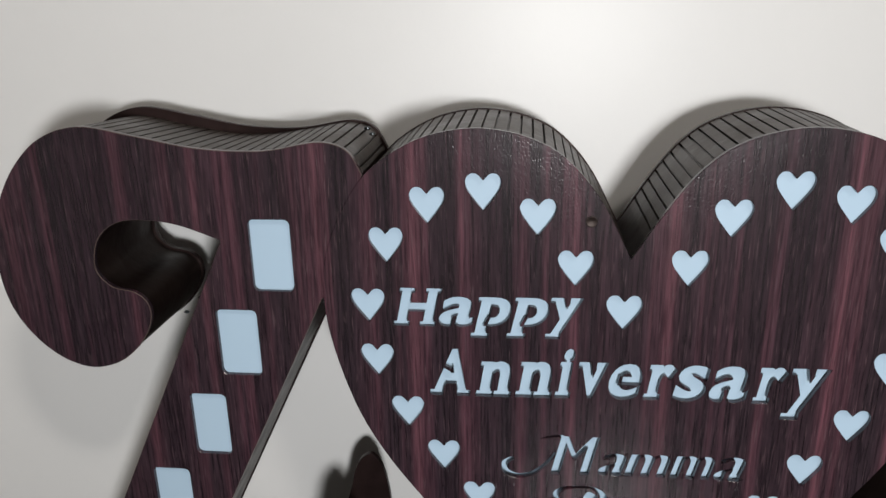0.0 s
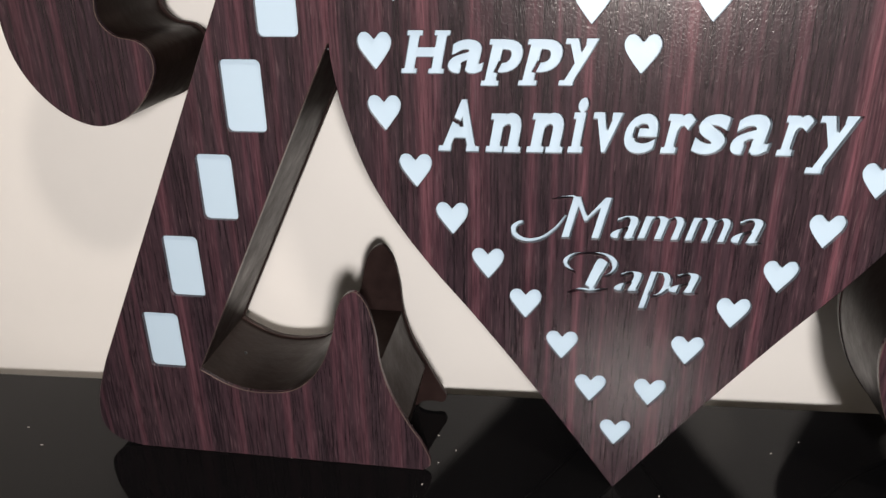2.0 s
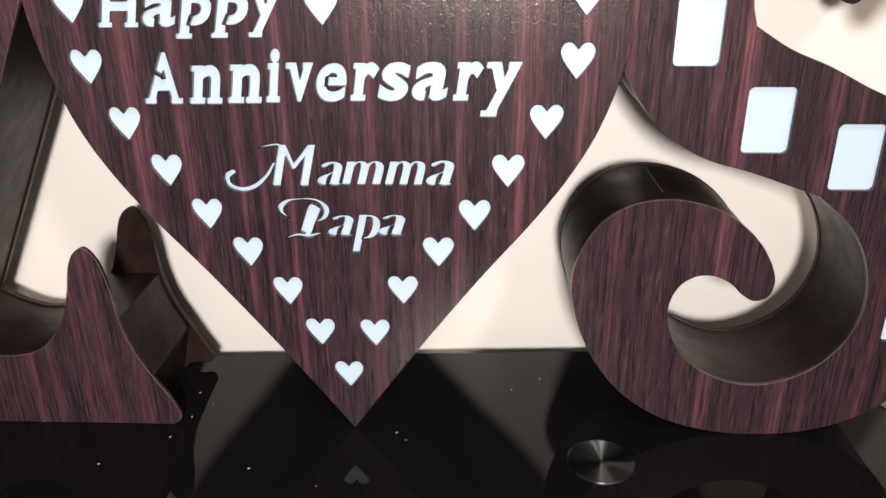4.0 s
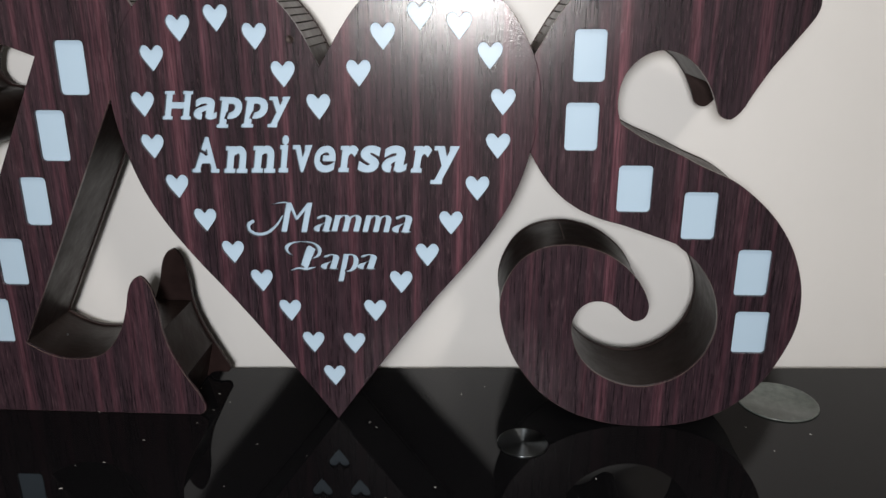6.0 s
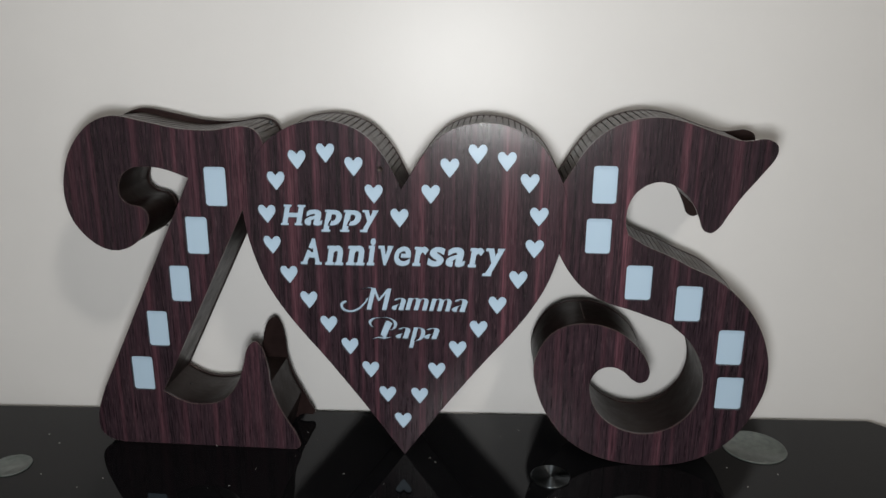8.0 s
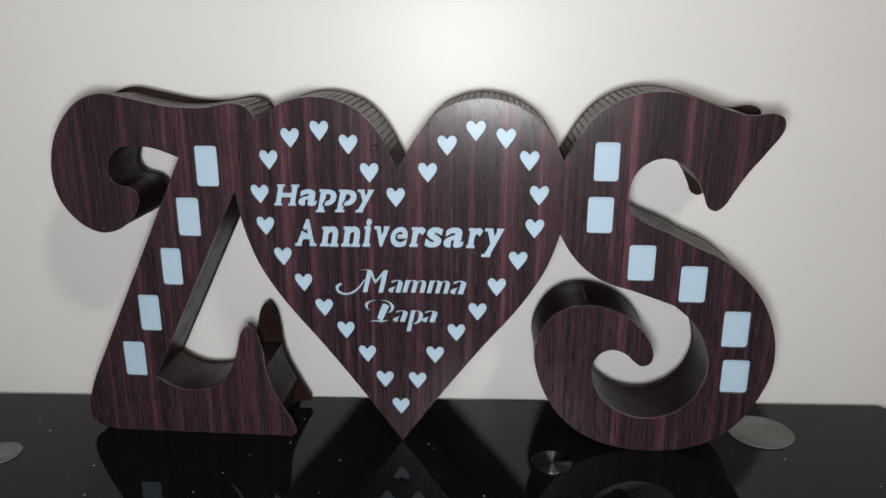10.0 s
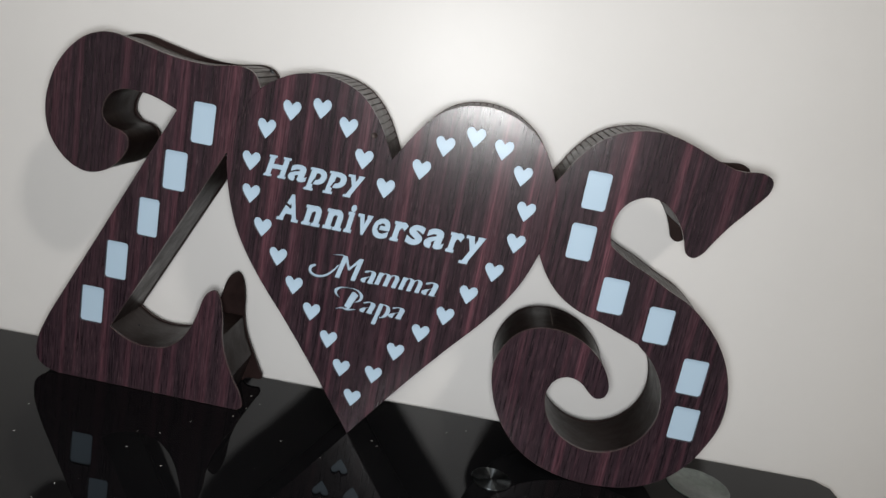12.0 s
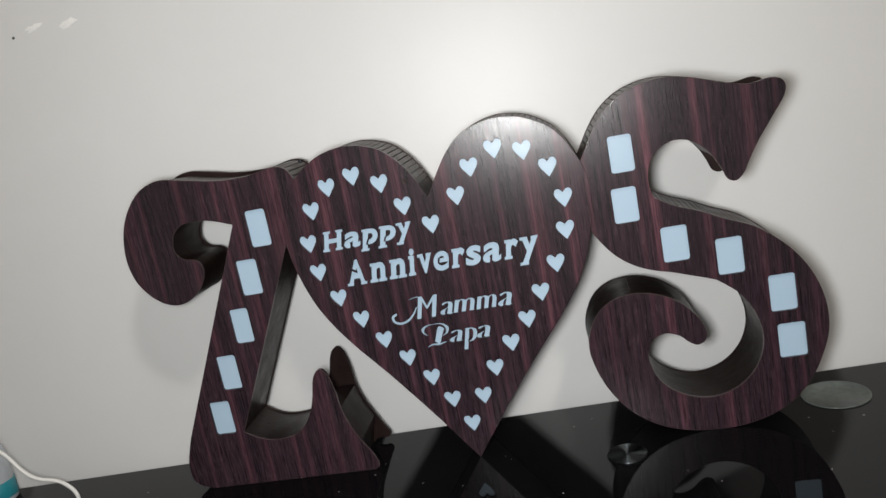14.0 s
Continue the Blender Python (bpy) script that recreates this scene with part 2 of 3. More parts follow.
def serifs(loop, reach, thick):
    """Slabs beside the flat ends of a letter's stems."""
    out, low = [], min(p.y for p in loop)
    top = max(p.y for p in loop)
    for a, b in zip(loop, loop[1:] + loop[:1]):
        if abs(a.y - b.y) > 0.004 or not 0.07 < abs(a.x - b.x) < 0.27:
            continue
        xa, xb, y = min(a.x, b.x), max(a.x, b.x), a.y
        wide = max(p.x for p in loop) - min(p.x for p in loop)
        if wide > 0.3 and abs((xa + xb) / 2 - min(p.x for p in loop) - wide / 2) < 0.12 * wide:
            continue
        foot = abs(y - low) < 0.02 or abs(y) < 0.04
        if foot:
            spans, y0, y1 = [(xa - reach, xa + 0.05), (xb - 0.05, xb + reach)], y, y + thick
        elif abs(y - top) < 0.02:
            spans, y0, y1 = [(xa - reach, xa + 0.05)] + ([(xb - 0.05, xb + reach)] if top > 0.66 else []), y - thick, y
        else:
            continue
        out += [[Vector((x0, y0)), Vector((x1, y0)), Vector((x1, y1)), Vector((x0, y1))] for x0, x1 in spans]
    return out


def glyph(ch, box_of, shear, weight, slab):
    """The opening of one letter, leaning by shear and fitted into left, right, low and high; and what stays solid in it."""
    cu = bpy.data.curves.new("letter", "FONT")
    cu.body, cu.resolution_u = ch, 3
    ob = new("letter", cu)
    dg = bpy.context.evaluated_depsgraph_get()
    flat = ob.evaluated_get(dg).to_curve(dg)
    loops = []
    for sp in flat.splines:
        pts, loop = sp.bezier_points, []
        for a, b in zip(pts, [*pts[1:], pts[0]]):
            p0, p1, p2, p3 = a.co.xy, a.handle_right.xy, b.handle_left.xy, b.co.xy
            straight = abs((p1 - p0).cross(p3 - p0)) + abs((p2 - p0).cross(p3 - p0)) < 1e-5
            for k in range(1 if straight else 5):
                t = k / 5
                loop.append(p0 * (1 - t) ** 3 + p1 * (3 * t * (1 - t) ** 2) + p2 * (3 * t * t * (1 - t)) + p3 * t**3)
        loops.append(loop)
    ob.evaluated_get(dg).to_curve_clear()
    bpy.data.objects.remove(ob)
    outers = [a for a in loops if not any(a is not b and inside(a[0], b) for b in loops)]
    kinds = [a in outers for a in loops]
    loops = [bolder(a, weight if k else -weight, 1.0 if slab else -0.45) for a, k in zip(loops, kinds)]
    outers = [a for a, k in zip(loops, kinds) if k]
    cuts, kept = list(outers), []
    for o in outers:
        for c in loops:
            if c is not o and c not in outers and inside(c[0], o):
                kept += [c, bridge(o, c, 0.05)]
        if slab:
            cuts += serifs(o, 0.05, 0.095)
    x0, x1, z0, z1 = (v / 100 for v in box_of)
    leaned = [[Vector((p.x + shear * p.y, p.y)) for p in q] for q in cuts]
    left, right = min(p.x for q in leaned for p in q), max(p.x for q in leaned for p in q)
    low, top = min(p.y for q in leaned for p in q), max(p.y for q in leaned for p in q)

    def laid(q):
        return [Vector((x0 + (p.x + shear * p.y - left) / (right - left) * (x1 - x0), z0 + (p.y - low) / (top - low) * (z1 - z0))) for p in q]

    return [laid(q) for q in cuts], [laid(q) for q in kept]


def word_cuts(text, boxes):
    """All openings of a word: heavy slab letters for the two upper words, pen letters for the two lower ones."""
    slab = text in ("Happy", "Anniversary")
    cuts, kept = [], []
    for ch, b in zip(text, boxes):
        c, k = glyph(ch, b, 0.2 if slab else 0.3, (0.03 if ch == "e" else 0.038 if ch in "as" else 0.044) if slab else 0.032, slab)
        cuts += c
        kept += k
    return cuts, kept


def ribbon(points, widths):
    """A pen stroke through (x, z) in centimetres, with its breadth at each."""
    pts = [Vector(p) for p in points]
    left, right = [], []
    for k, (p, w) in enumerate(zip(pts, widths)):
        d = (pts[min(k + 1, len(pts) - 1)] - pts[max(k - 1, 0)]).normalized()
        n = Vector((-d.y, d.x)) * w / 2
        left.append((p.x + n.x, p.y + n.y))
        right.append((p.x - n.x, p.y - n.y))
    left[0], right[-1] = (*left[0], 1), (*right[-1], 1)
    return spline([*left, *reversed(right)], 5)


def small_heart(x, z, size=1.0):
    """A little heart with its tip at (x, z), in centimetres."""
    half = [(0.37, 0.47), (0.67, 0.93), (0.72, 1.24), (0.55, 1.51), (0.27, 1.52)]
    pts = [(0, 0, 1), *half, (0, 1.25, 1), *[(-a, b) for a, b in reversed(half)]]
    return spline([(x + p[0] * size, z + (p[1] - 0.8) * size + 0.8, *p[2:]) for p in pts], 5)


def bar(x, z, w, h, r=0.25):
    """A block with rounded corners round (x, z), in centimetres."""
    loop = []
    for cx, cz, a in ((w / 2 - r, h / 2 - r, 0), (r - w / 2, h / 2 - r, 90), (r - w / 2, r - h / 2, 180), (w / 2 - r, r - h / 2, 270)):
        for k in range(5):
            t = radians(a + 22.5 * k)
            loop.append(Vector((x + cx + r * math.cos(t), z + cz + r * math.sin(t))) / 100)
    return loop


def side_strip(name, loop, y0, y1, cut, dip=None):
    """The strip bent round an outline; where cut(x, z, nx, nz) holds it is sawn across at even steps and its outer face
    takes the paler second material.
    """
    n = len(loop)
    area = sum(a.x * b.y - b.x * a.y for a, b in zip(loop, loop[1:] + loop[:1]))
    sign_of = 1 if area > 0 else -1
    ends, total = [], 0.0
    for k in range(n):
        a, b = loop[k], loop[(k + 1) % n]
        d = (b - a).length
        if d > 1e-7:
            t = (b - a) / d
            ends.append((total, a, t, Vector((t.y, -t.x)) * sign_of))
            total += d

    def at(s):
        s %= total
        k = max(i for i, e in enumerate(ends) if e[0] <= s + 1e-9)
        return ends[k][1] + ends[k][2] * (s - ends[k][0]), ends[k][3]

    pitch, grooves = 0.0052, []
    count = round(total / pitch)
    for k in range(count):
        p, q = at((k + 0.5) * total / count)
        if cut(p.x, p.y, q.x, q.y):
            grooves.append((k + 0.5) * total / count)
    stations = []
    for k, (s, p, t, q) in enumerate(ends):
        if not any(abs(s - g) < 0.0007 for g in grooves):
            mean = q + ends[k - 1][3]
            stations.append((s, p, mean.normalized() if mean.length > 0.5 else q, 0.0))
    for g in grooves:
        q = at(g)[1]
        for o, depth in ((-0.0005, 0.0), (-0.00042, 0.0016), (0.00042, 0.0016), (0.0005, 0.0)):
            stations.append((g + o, at(g + o)[0], q, depth))
    stations.sort(key=lambda e: e[0])
    bm, m = bmesh.new(), len(stations)
    sunk = [0.0005 + (dip(p.x, p.y) if dip else 0.0) for _, p, q, dep in stations]
    lines = [[p - q * (0.0005 * near + i * (1 - near) + dep + more) for (_, p, q, dep), i in zip(stations, sunk)] for near, more in ((1, 0.0), (0, 0.0), (0, 0.0028), (1, 0.0028))]
    rows = [[bm.verts.new((p.x, y, p.y)) for p in line] for line, y in zip(lines, (y0, y1, y1, y0))]
    for r in range(4):
        u, v = rows[r], rows[(r + 1) % 4]
        for k in range(m):
            f = bm.faces.new((u[k], u[(k + 1) % m], v[(k + 1) % m], v[k]))
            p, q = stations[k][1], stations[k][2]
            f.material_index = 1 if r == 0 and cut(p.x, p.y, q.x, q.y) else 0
            f.smooth = True
    bmesh.ops.recalc_face_normals(bm, faces=bm.faces)
    me = bpy.data.meshes.new(name)
    bm.to_mesh(me)
    bm.free()
    me.set_sharp_from_angle(angle=radians(28))
    return me


def trimmed(points, drop):
    """An outline less the points that drop(x, z) names: the strip cuts across there."""
    keep = [not drop(*p[:2]) for p in points]
    n = len(points)
    return [(*p[:2], 1) if not (keep[k - 1] and keep[(k + 1) % n]) else p for k, p in enumerate(points) if keep[k]]


# ---- the room ----
def wall(name, m, x0, x1, z0, z1, mat, label):
    bm = box(bmesh.new(), x0, x1, 0.0, 0.1, z0, z1)
    ob = part(name, bm, mat)
    ob.matrix_world = m
    return tagged(ob, label, "wall", kind="structure")


FLOOR_Z, CEIL_Z, BACK = -0.46, 2.25, 0.096
wall_north = wall("wall_north", room @ pose(0, BACK, 0), -1.6, 1.7, FLOOR_Z, CEIL_Z, WALL, "plain cream painted plaster wall behind the table")
wall("wall_south", room @ pose(0.05, -2.6, 0, 0, 0, 180), -1.65, 1.65, FLOOR_Z, CEIL_Z, WALL, "plain cream painted wall facing the table")
wall("wall_east", room @ pose(1.7, (BACK - 2.6) / 2, 0, 0, 0, -90), -1.36, 1.36, FLOOR_Z, CEIL_Z, WALL, "plain cream painted side wall")
wall("wall_west", room @ pose(-1.6, (BACK - 2.6) / 2, 0, 0, 0, 90), -1.36, 1.36, FLOOR_Z, CEIL_Z, WALL, "plain cream painted side wall")
floor = part("floor", box(bmesh.new(), -1.75, 1.85, -2.75, 0.26, FLOOR_Z - 0.08, FLOOR_Z), FLOOR)
floor.matrix_world = room
tagged(floor, "smooth beige stone floor", "floor", kind="structure")
ceiling = part("ceiling", box(bmesh.new(), -1.75, 1.85, -2.75, 0.26, CEIL_Z, CEIL_Z + 0.08), CEILING)
ceiling.matrix_world = room
tagged(ceiling, "plain white painted ceiling", "ceiling", kind="structure")


def smear(x, z, w, h, seed):
    """A dab of filler on the wall, thin and ragged."""
    rnd = random.Random(seed)
    bm = bmesh.new()
    mid = bm.verts.new((x, BACK - 0.0012, z))
    rim = []
    for k in range(18):
        a, r = 2 * math.pi * k / 18, rnd.uniform(0.6, 1.15)
        rim.append(bm.verts.new((x + w * r * math.cos(a), BACK - 0.0002, z + h * r * math.sin(a) + 0.25 * w * math.cos(a))))
    for a, b in zip(rim, rim[1:] + rim[:1]):
        bm.faces.new((mid, a, b))
    bmesh.ops.recalc_face_normals(bm, faces=bm.faces)
    return bm


for x, z, w, h in ((-0.348, 0.447, 0.009, 0.0035), (-0.314, 0.4444, 0.011, 0.0045)):
    dab = part("filler_dab", smear(x, z, w, h, int(-1000 * x)), PLASTER)
    dab.matrix_world = room
    tagged(dab, "small dab of white filler on the wall", "filler", group="filler dabs")

nail = part("nail_hole", lathe(bmesh.new(), [(0.0014, 0.0), (0.0014, 0.0004), (0.0007, 0.0008)], 14), PAD, wall_north, "small grey nail hole")
nail.matrix_parent_inverse = wall_north.matrix_world.inverted()
nail.matrix_world = room @ pose(-0.3705, BACK, 0.442, 90)

# ---- the sign ----
HEART_HALF = [(3.6, 5.0), (6.6, 8.9), (8.9, 11.7), (10.4, 13.8), (11.5, 15.8), (12.25, 17.9), (12.75, 20.0), (12.9, 21.6), (12.75, 23.2),
              (12.1, 25.0), (10.9, 26.9), (9.6, 27.9), (8.3, 28.5), (6.6, 28.8), (5.3, 28.7), (4.2, 28.4), (3.2, 27.9), (2.2, 27.0), (1.3, 25.8)]
heart_line = spline([(0, 0, 1), *HEART_HALF, (-0.12, 23.52, 1), *[(-x, z) for x, z in reversed(HEART_HALF)]])

FIRST_TOP = [(-22.9, 28.9), (-20.4, 28.5), (-17.8, 28.0), (-15.0, 27.9), (-12.5, 28.25), (-11.5, 27.9), (-10.95, 26.95, 1)]
FIRST_SEAM = [(-11.2, 25.5, 1), (-12.0, 22.0, 1), (-12.98, 21.5, 1)]
FIRST_FOOT = [(-21.03, 5.2, 1), (-19.8, 4.48), (-18.75, 4.14), (-17.5, 4.1), (-16.2, 4.35), (-15.2, 5.1), (-14.4, 6.3), (-13.85, 7.8), (-13.5, 9.2), (-13.1, 9.9),
              (-12.6, 10.15), (-12.1, 9.6), (-11.7, 8.0), (-11.55, 6.3), (-11.1, 4.6), (-10.3, 2.9), (-9.5, 1.5), (-9.2, 0.4), (-9.6, 0.02, 1)]
FIRST_HEEL = [(-25.2, 0.02, 1), (-26.5, 0.4), (-27.2, 1.2), (-27.2, 2.7), (-26.7, 4.3), (-26.3, 5.3, 1), (-17.2, 24.05, 1)]
FIRST_CURL = [(-19.0, 24.7), (-20.4, 24.9), (-21.7, 24.8), (-22.6, 24.2), (-23.0, 23.3), (-23.0, 22.5), (-22.4, 21.85), (-21.4, 21.6), (-20.9, 21.15),
              (-20.8, 20.5), (-21.1, 19.7), (-21.8, 18.8), (-22.7, 18.15), (-23.9, 17.85), (-25.0, 18.1), (-26.0, 18.75), (-26.9, 19.8), (-27.45, 21.0),
              (-27.65, 22.6), (-27.45, 24.2), (-26.9, 25.8), (-25.9, 27.3), (-24.6, 28.4)]
FIRST = [*FIRST_TOP, *FIRST_SEAM, *FIRST_FOOT, *FIRST_HEEL, *FIRST_CURL]
first_line = spline(FIRST)
# the toe of its back panel stops short of the table
first_back = spline([*FIRST_TOP, *FIRST_SEAM, *FIRST_FOOT[:-3], (-9.6, 1.5), (-9.25, 0.8), (-9.45, 0.4), (-10.1, 0.42), (-10.7, 0.3), (-11.0, 0.02, 1), *FIRST_HEEL, *FIRST_CURL])
# the strip leaves the thin spike and the toe of the foot open
first_strip = spline(trimmed([p if p != FIRST_FOOT[-1] else (-11.0, 0.02, 1) for p in FIRST], lambda x, z: (6.6 < z < 11 and -14.3 < x < -11) or (x > -10.0 and z < 2)))

SECOND_HEAD = [(12.4, 24.15, 1), (13.0, 25.2), (13.8, 26.5), (14.9, 27.8), (16.2, 28.7), (17.6, 29.2), (19.0, 29.4), (20.4, 29.3), (21.6, 29.0),
               (24.2, 28.1), (25.7, 27.75), (27.4, 27.9), (28.15, 27.5), (28.2, 26.7), (27.1, 25.0), (26.0, 23.5), (25.1, 22.0), (24.6, 21.1),
               (24.0, 20.6), (23.4, 20.8), (23.0, 21.7), (22.5, 22.7), (21.7, 23.7), (20.7, 24.35), (19.6, 24.5), (18.6, 24.1), (17.9, 23.4), (17.5, 22.4), (17.45, 21.2), (17.7, 20.3, 1)]
SECOND_BACK = [(19.2, 19.4), (21.0, 18.65), (22.8, 17.75), (24.7, 16.9), (26.2, 15.8), (27.5, 14.5), (28.6, 12.9), (29.35, 11.1), (29.7, 9.4), (29.65, 7.4),
               (29.0, 5.4), (28.2, 3.8), (26.9, 2.2), (25.2, 1.0), (23.3, 0.3), (21.0, 0.0), (18.3, 0.15), (15.7, 0.95), (13.6, 2.4), (11.95, 4.6), (11.05, 6.9)]
SECOND_CURL = [(10.8, 8.7), (11.2, 10.3), (12.1, 11.7), (13.4, 12.5), (14.9, 12.75), (16.4, 12.55), (17.9, 11.9), (19.2, 10.8), (20.0, 9.6), (20.3, 8.6),
               (20.1, 7.9), (19.5, 7.65), (18.9, 7.95), (18.2, 8.6), (17.4, 8.95), (16.6, 8.9), (15.9, 8.4), (15.5, 7.4), (15.6, 6.3), (16.1, 5.1), (17.1, 4.0),
               (18.8, 3.15), (20.5, 3.0), (22.1, 3.5), (23.3, 4.4), (24.2, 5.7), (24.65, 7.5), (24.3, 9.6), (23.2, 11.5), (21.6, 12.9, 1)]
SECOND_NECK = [(19.9, 13.5), (18.3, 14.05), (16.7, 14.5), (15.4, 15.1), (14.2, 16.0), (13.2, 17.2), (12.4, 18.55, 1), (12.0, 20.0, 1), (12.0, 22.0, 1)]
SECOND = [*SECOND_HEAD, *SECOND_BACK, *SECOND_CURL, *SECOND_NECK]
second_line = spline(SECOND)
second_strip = spline(trimmed(SECOND, lambda x, z: (x > 26.3 and z > 24.5) or (22.8 < x < 24.9 and 20 < z < 21.9)))



def top_dip(x, z):
    """The first letter's top strip lies a little below the lip of its back panel."""
    return 0.0038 * max(0.0, 1 - ((x + 0.205) / 0.055) ** 2) if z > 0.262 else 0.0


DEPTH, SHEET = 0.058, 0.0022
sign = new("letter_sign")
sign.empty_display_size = 0.05
tagged(sign, "dark rosewood-grain box sign, heart between two swash letters, pale lettering", "sign")

# little hearts in a ring: the tips of each half, and the two on the middle line
RIGHT_TIPS = [(2.2, 22.38), (3.68, 24.48), (5.84, 25.6), (8.1, 25.06), (9.9, 23.4), (10.72, 20.75), (10.47, 18.13), (9.27, 15.5), (7.66, 13.27), (6.17, 11.13), (4.48, 9.27), (2.75, 7.25), (1.3, 4.88)]
LEFT_TIPS = [(-2.3, 22.3), (-3.86, 24.45), (-6.06, 25.47), (-8.34, 24.9), (-10.1, 23.18), (-10.98, 20.47), (-10.69, 17.9), (-9.43, 15.4), (-7.87, 13.24), (-6.28, 11.13), (-4.56, 9.21), (-2.84, 7.15), (-1.42, 4.9)]
tips = [(-0.28, 20.4), (-0.12, 2.47), *RIGHT_TIPS, *LEFT_TIPS]
# words, letter by letter: left, right, low and high
WORDS = {
    "Happy": [(-9.93, -7.78, 20.35, 22.08), (-7.97, -6.46, 20.36, 21.73), (-6.64, -4.89, 19.87, 21.74), (-5.12, -3.32, 19.9, 21.75), (-3.5, -1.92, 19.92, 21.78)],
    "Anniversary": [(-8.44, -6.65, 17.07, 19.32), (-6.43, -4.88, 17.07, 18.79), (-4.72, -3.14, 17.1, 18.83), (-3.02, -2.19, 17.13, 19.47), (-2.03, -0.77, 17.17, 18.88), (-0.75, 0.63, 17.16, 18.86),
                    (0.7, 2.06, 17.2, 18.89), (1.91, 3.4, 17.19, 18.89), (3.41, 4.99, 17.21, 18.9), (5.17, 6.53, 17.21, 18.91), (6.36, 8.2, 16.51, 18.89)],
    "Mamma": [(-3.1, -0.98, 13.29, 15.25), (-1.01, 0.19, 13.33, 14.47), (0.11, 2.07, 13.37, 14.5), (2.07, 3.95, 13.36, 14.51), (3.95, 5.25, 13.34, 14.54)],
    "apa": [(-0.7, 0.55, 10.82, 11.89), (0.4, 1.79, 10.0, 11.92), (1.66, 2.96, 10.86, 11.93)],
}
# the sweep and the head stroke of the M, then the stem, the bowl and the foot of the P
SWASHES = [ribbon([(-4.74, 14.02), (-5.13, 13.77), (-5.08, 13.36), (-4.58, 13.13), (-3.92, 13.28), (-3.29, 13.83), (-2.9, 14.4)], [0.16, 0.26, 0.27, 0.24, 0.2, 0.14, 0.07]),
           ribbon([(-3.56, 15.1), (-3.04, 15.21), (-2.61, 15.22), (-2.31, 14.96)], [0.03, 0.1, 0.14, 0.1]),
           ribbon([(-1.17, 12.32), (-1.5, 11.63), (-1.78, 10.98)], [0.5, 0.52, 0.42]),
           ribbon([(-2.41, 11.69), (-2.76, 11.96), (-2.82, 12.27), (-2.51, 12.55), (-1.85, 12.66), (-1.07, 12.57), (-0.7, 12.19), (-0.8, 11.78), (-1.2, 11.55)], [0.05, 0.2, 0.26, 0.16, 0.1, 0.18, 0.3, 0.18, 0.05]),
           ribbon([(-2.72, 10.69), (-2.18, 10.87), (-1.64, 10.83), (-0.97, 10.97)], [0.04, 0.17, 0.2, 0.06])]
FIRST_BARS = [(-15.05, 23.4, 1.8, 3.2), (-16.9, 19.3, 1.85, 3.15), (-18.7, 15.1, 1.7, 3.15), (-21.0, 11.0, 1.8, 3.2), (-22.75, 6.8, 1.9, 3.15)]
SECOND_BARS = [(15.65, 24.2, 1.85, 2.95), (15.4, 20.1, 1.95, 2.85), (18.8, 16.35, 2.05, 2.9), (22.85, 14.7, 2.05, 3.0), (26.5, 11.05, 2.05, 3.05), (26.85, 7.0, 2.15, 2.9)]

words = [word_cuts(text, boxes) for text, boxes in WORDS.items()]
cut_heart = [small_heart(*t) for t in tips] + [loop for w in words for loop in w[0]] + SWASHES
kept_heart = [loop for w in words for loop in w[1]]
for name, line, holes, note in (
    ("heart_front", heart_line, cut_heart, "rosewood-grain heart panel with cut-out words"),
    ("letter_front", first_line, [heart_line, *[bar(*b) for b in FIRST_BARS]], "rosewood-grain panel with cut-out bars"),
    ("letter_front", second_line, [heart_line, *[bar(*b) for b in SECOND_BARS]], "rosewood-grain panel with cut-out bars"),
):
    part(name, plate(name, line, 0.0, SHEET, holes, kept_heart if name == "heart_front" else (), 0.00025, name != "heart_front"), WOOD, sign, note).data.materials.append(EDGE)
for line, bent, low, shift in ((heart_line, heart_line, 0.244, Vector((0, 0))), (first_line, first_strip, 0.25, Vector((0.0006, 0.0004))), (second_line, second_strip, 0.15, Vector((0, 0)))):
    part("back_panel", plate("back_panel", [p + shift for p in (first_back if line is first_line else line)], DEPTH - 0.003, DEPTH, () if line is heart_line else (heart_line,)), BACKING, sign, "dark red-brown back panel")
    # sawn and paler only above low, where the outer face turns upwards
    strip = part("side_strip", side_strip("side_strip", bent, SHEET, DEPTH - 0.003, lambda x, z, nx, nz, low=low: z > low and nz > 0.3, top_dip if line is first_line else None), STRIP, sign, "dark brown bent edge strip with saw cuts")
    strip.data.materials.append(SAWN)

# pale sheet behind each opening
for x, z in tips:
    part("heart_inlay", plate("heart_inlay", small_heart(x, z, 1.2), SHEET + 0.0002, SHEET + 0.0007), WHITE, sign, "pale blue-white acrylic heart")
for k, (text, word) in enumerate(zip(WORDS, words)):
    shown = [p * 100 for loop in word[0] + (SWASHES[:2] if text == "Mamma" else SWASHES[2:] if text == "apa" else []) for p in loop]
    x0, x1, z0, z1 = min(p.x for p in shown), max(p.x for p in shown), min(p.y for p in shown), max(p.y for p in shown)
    part("word_inlay", plate("word_inlay", bar((x0 + x1) / 2, (z0 + z1) / 2, x1 - x0 + 0.4, z1 - z0 + 0.3), SHEET + 0.0009 + 0.0004 * k, SHEET + 0.0012 + 0.0004 * k), WHITE, sign, "pale blue-white acrylic behind the words")
for x, z, w, h in FIRST_BARS + SECOND_BARS:
    part("bar_inlay", plate("bar_inlay", bar(x, z, w + 0.3, h + 0.3), SHEET + 0.0002, SHEET + 0.0016), WHITE, sign, "pale blue-white acrylic bar")
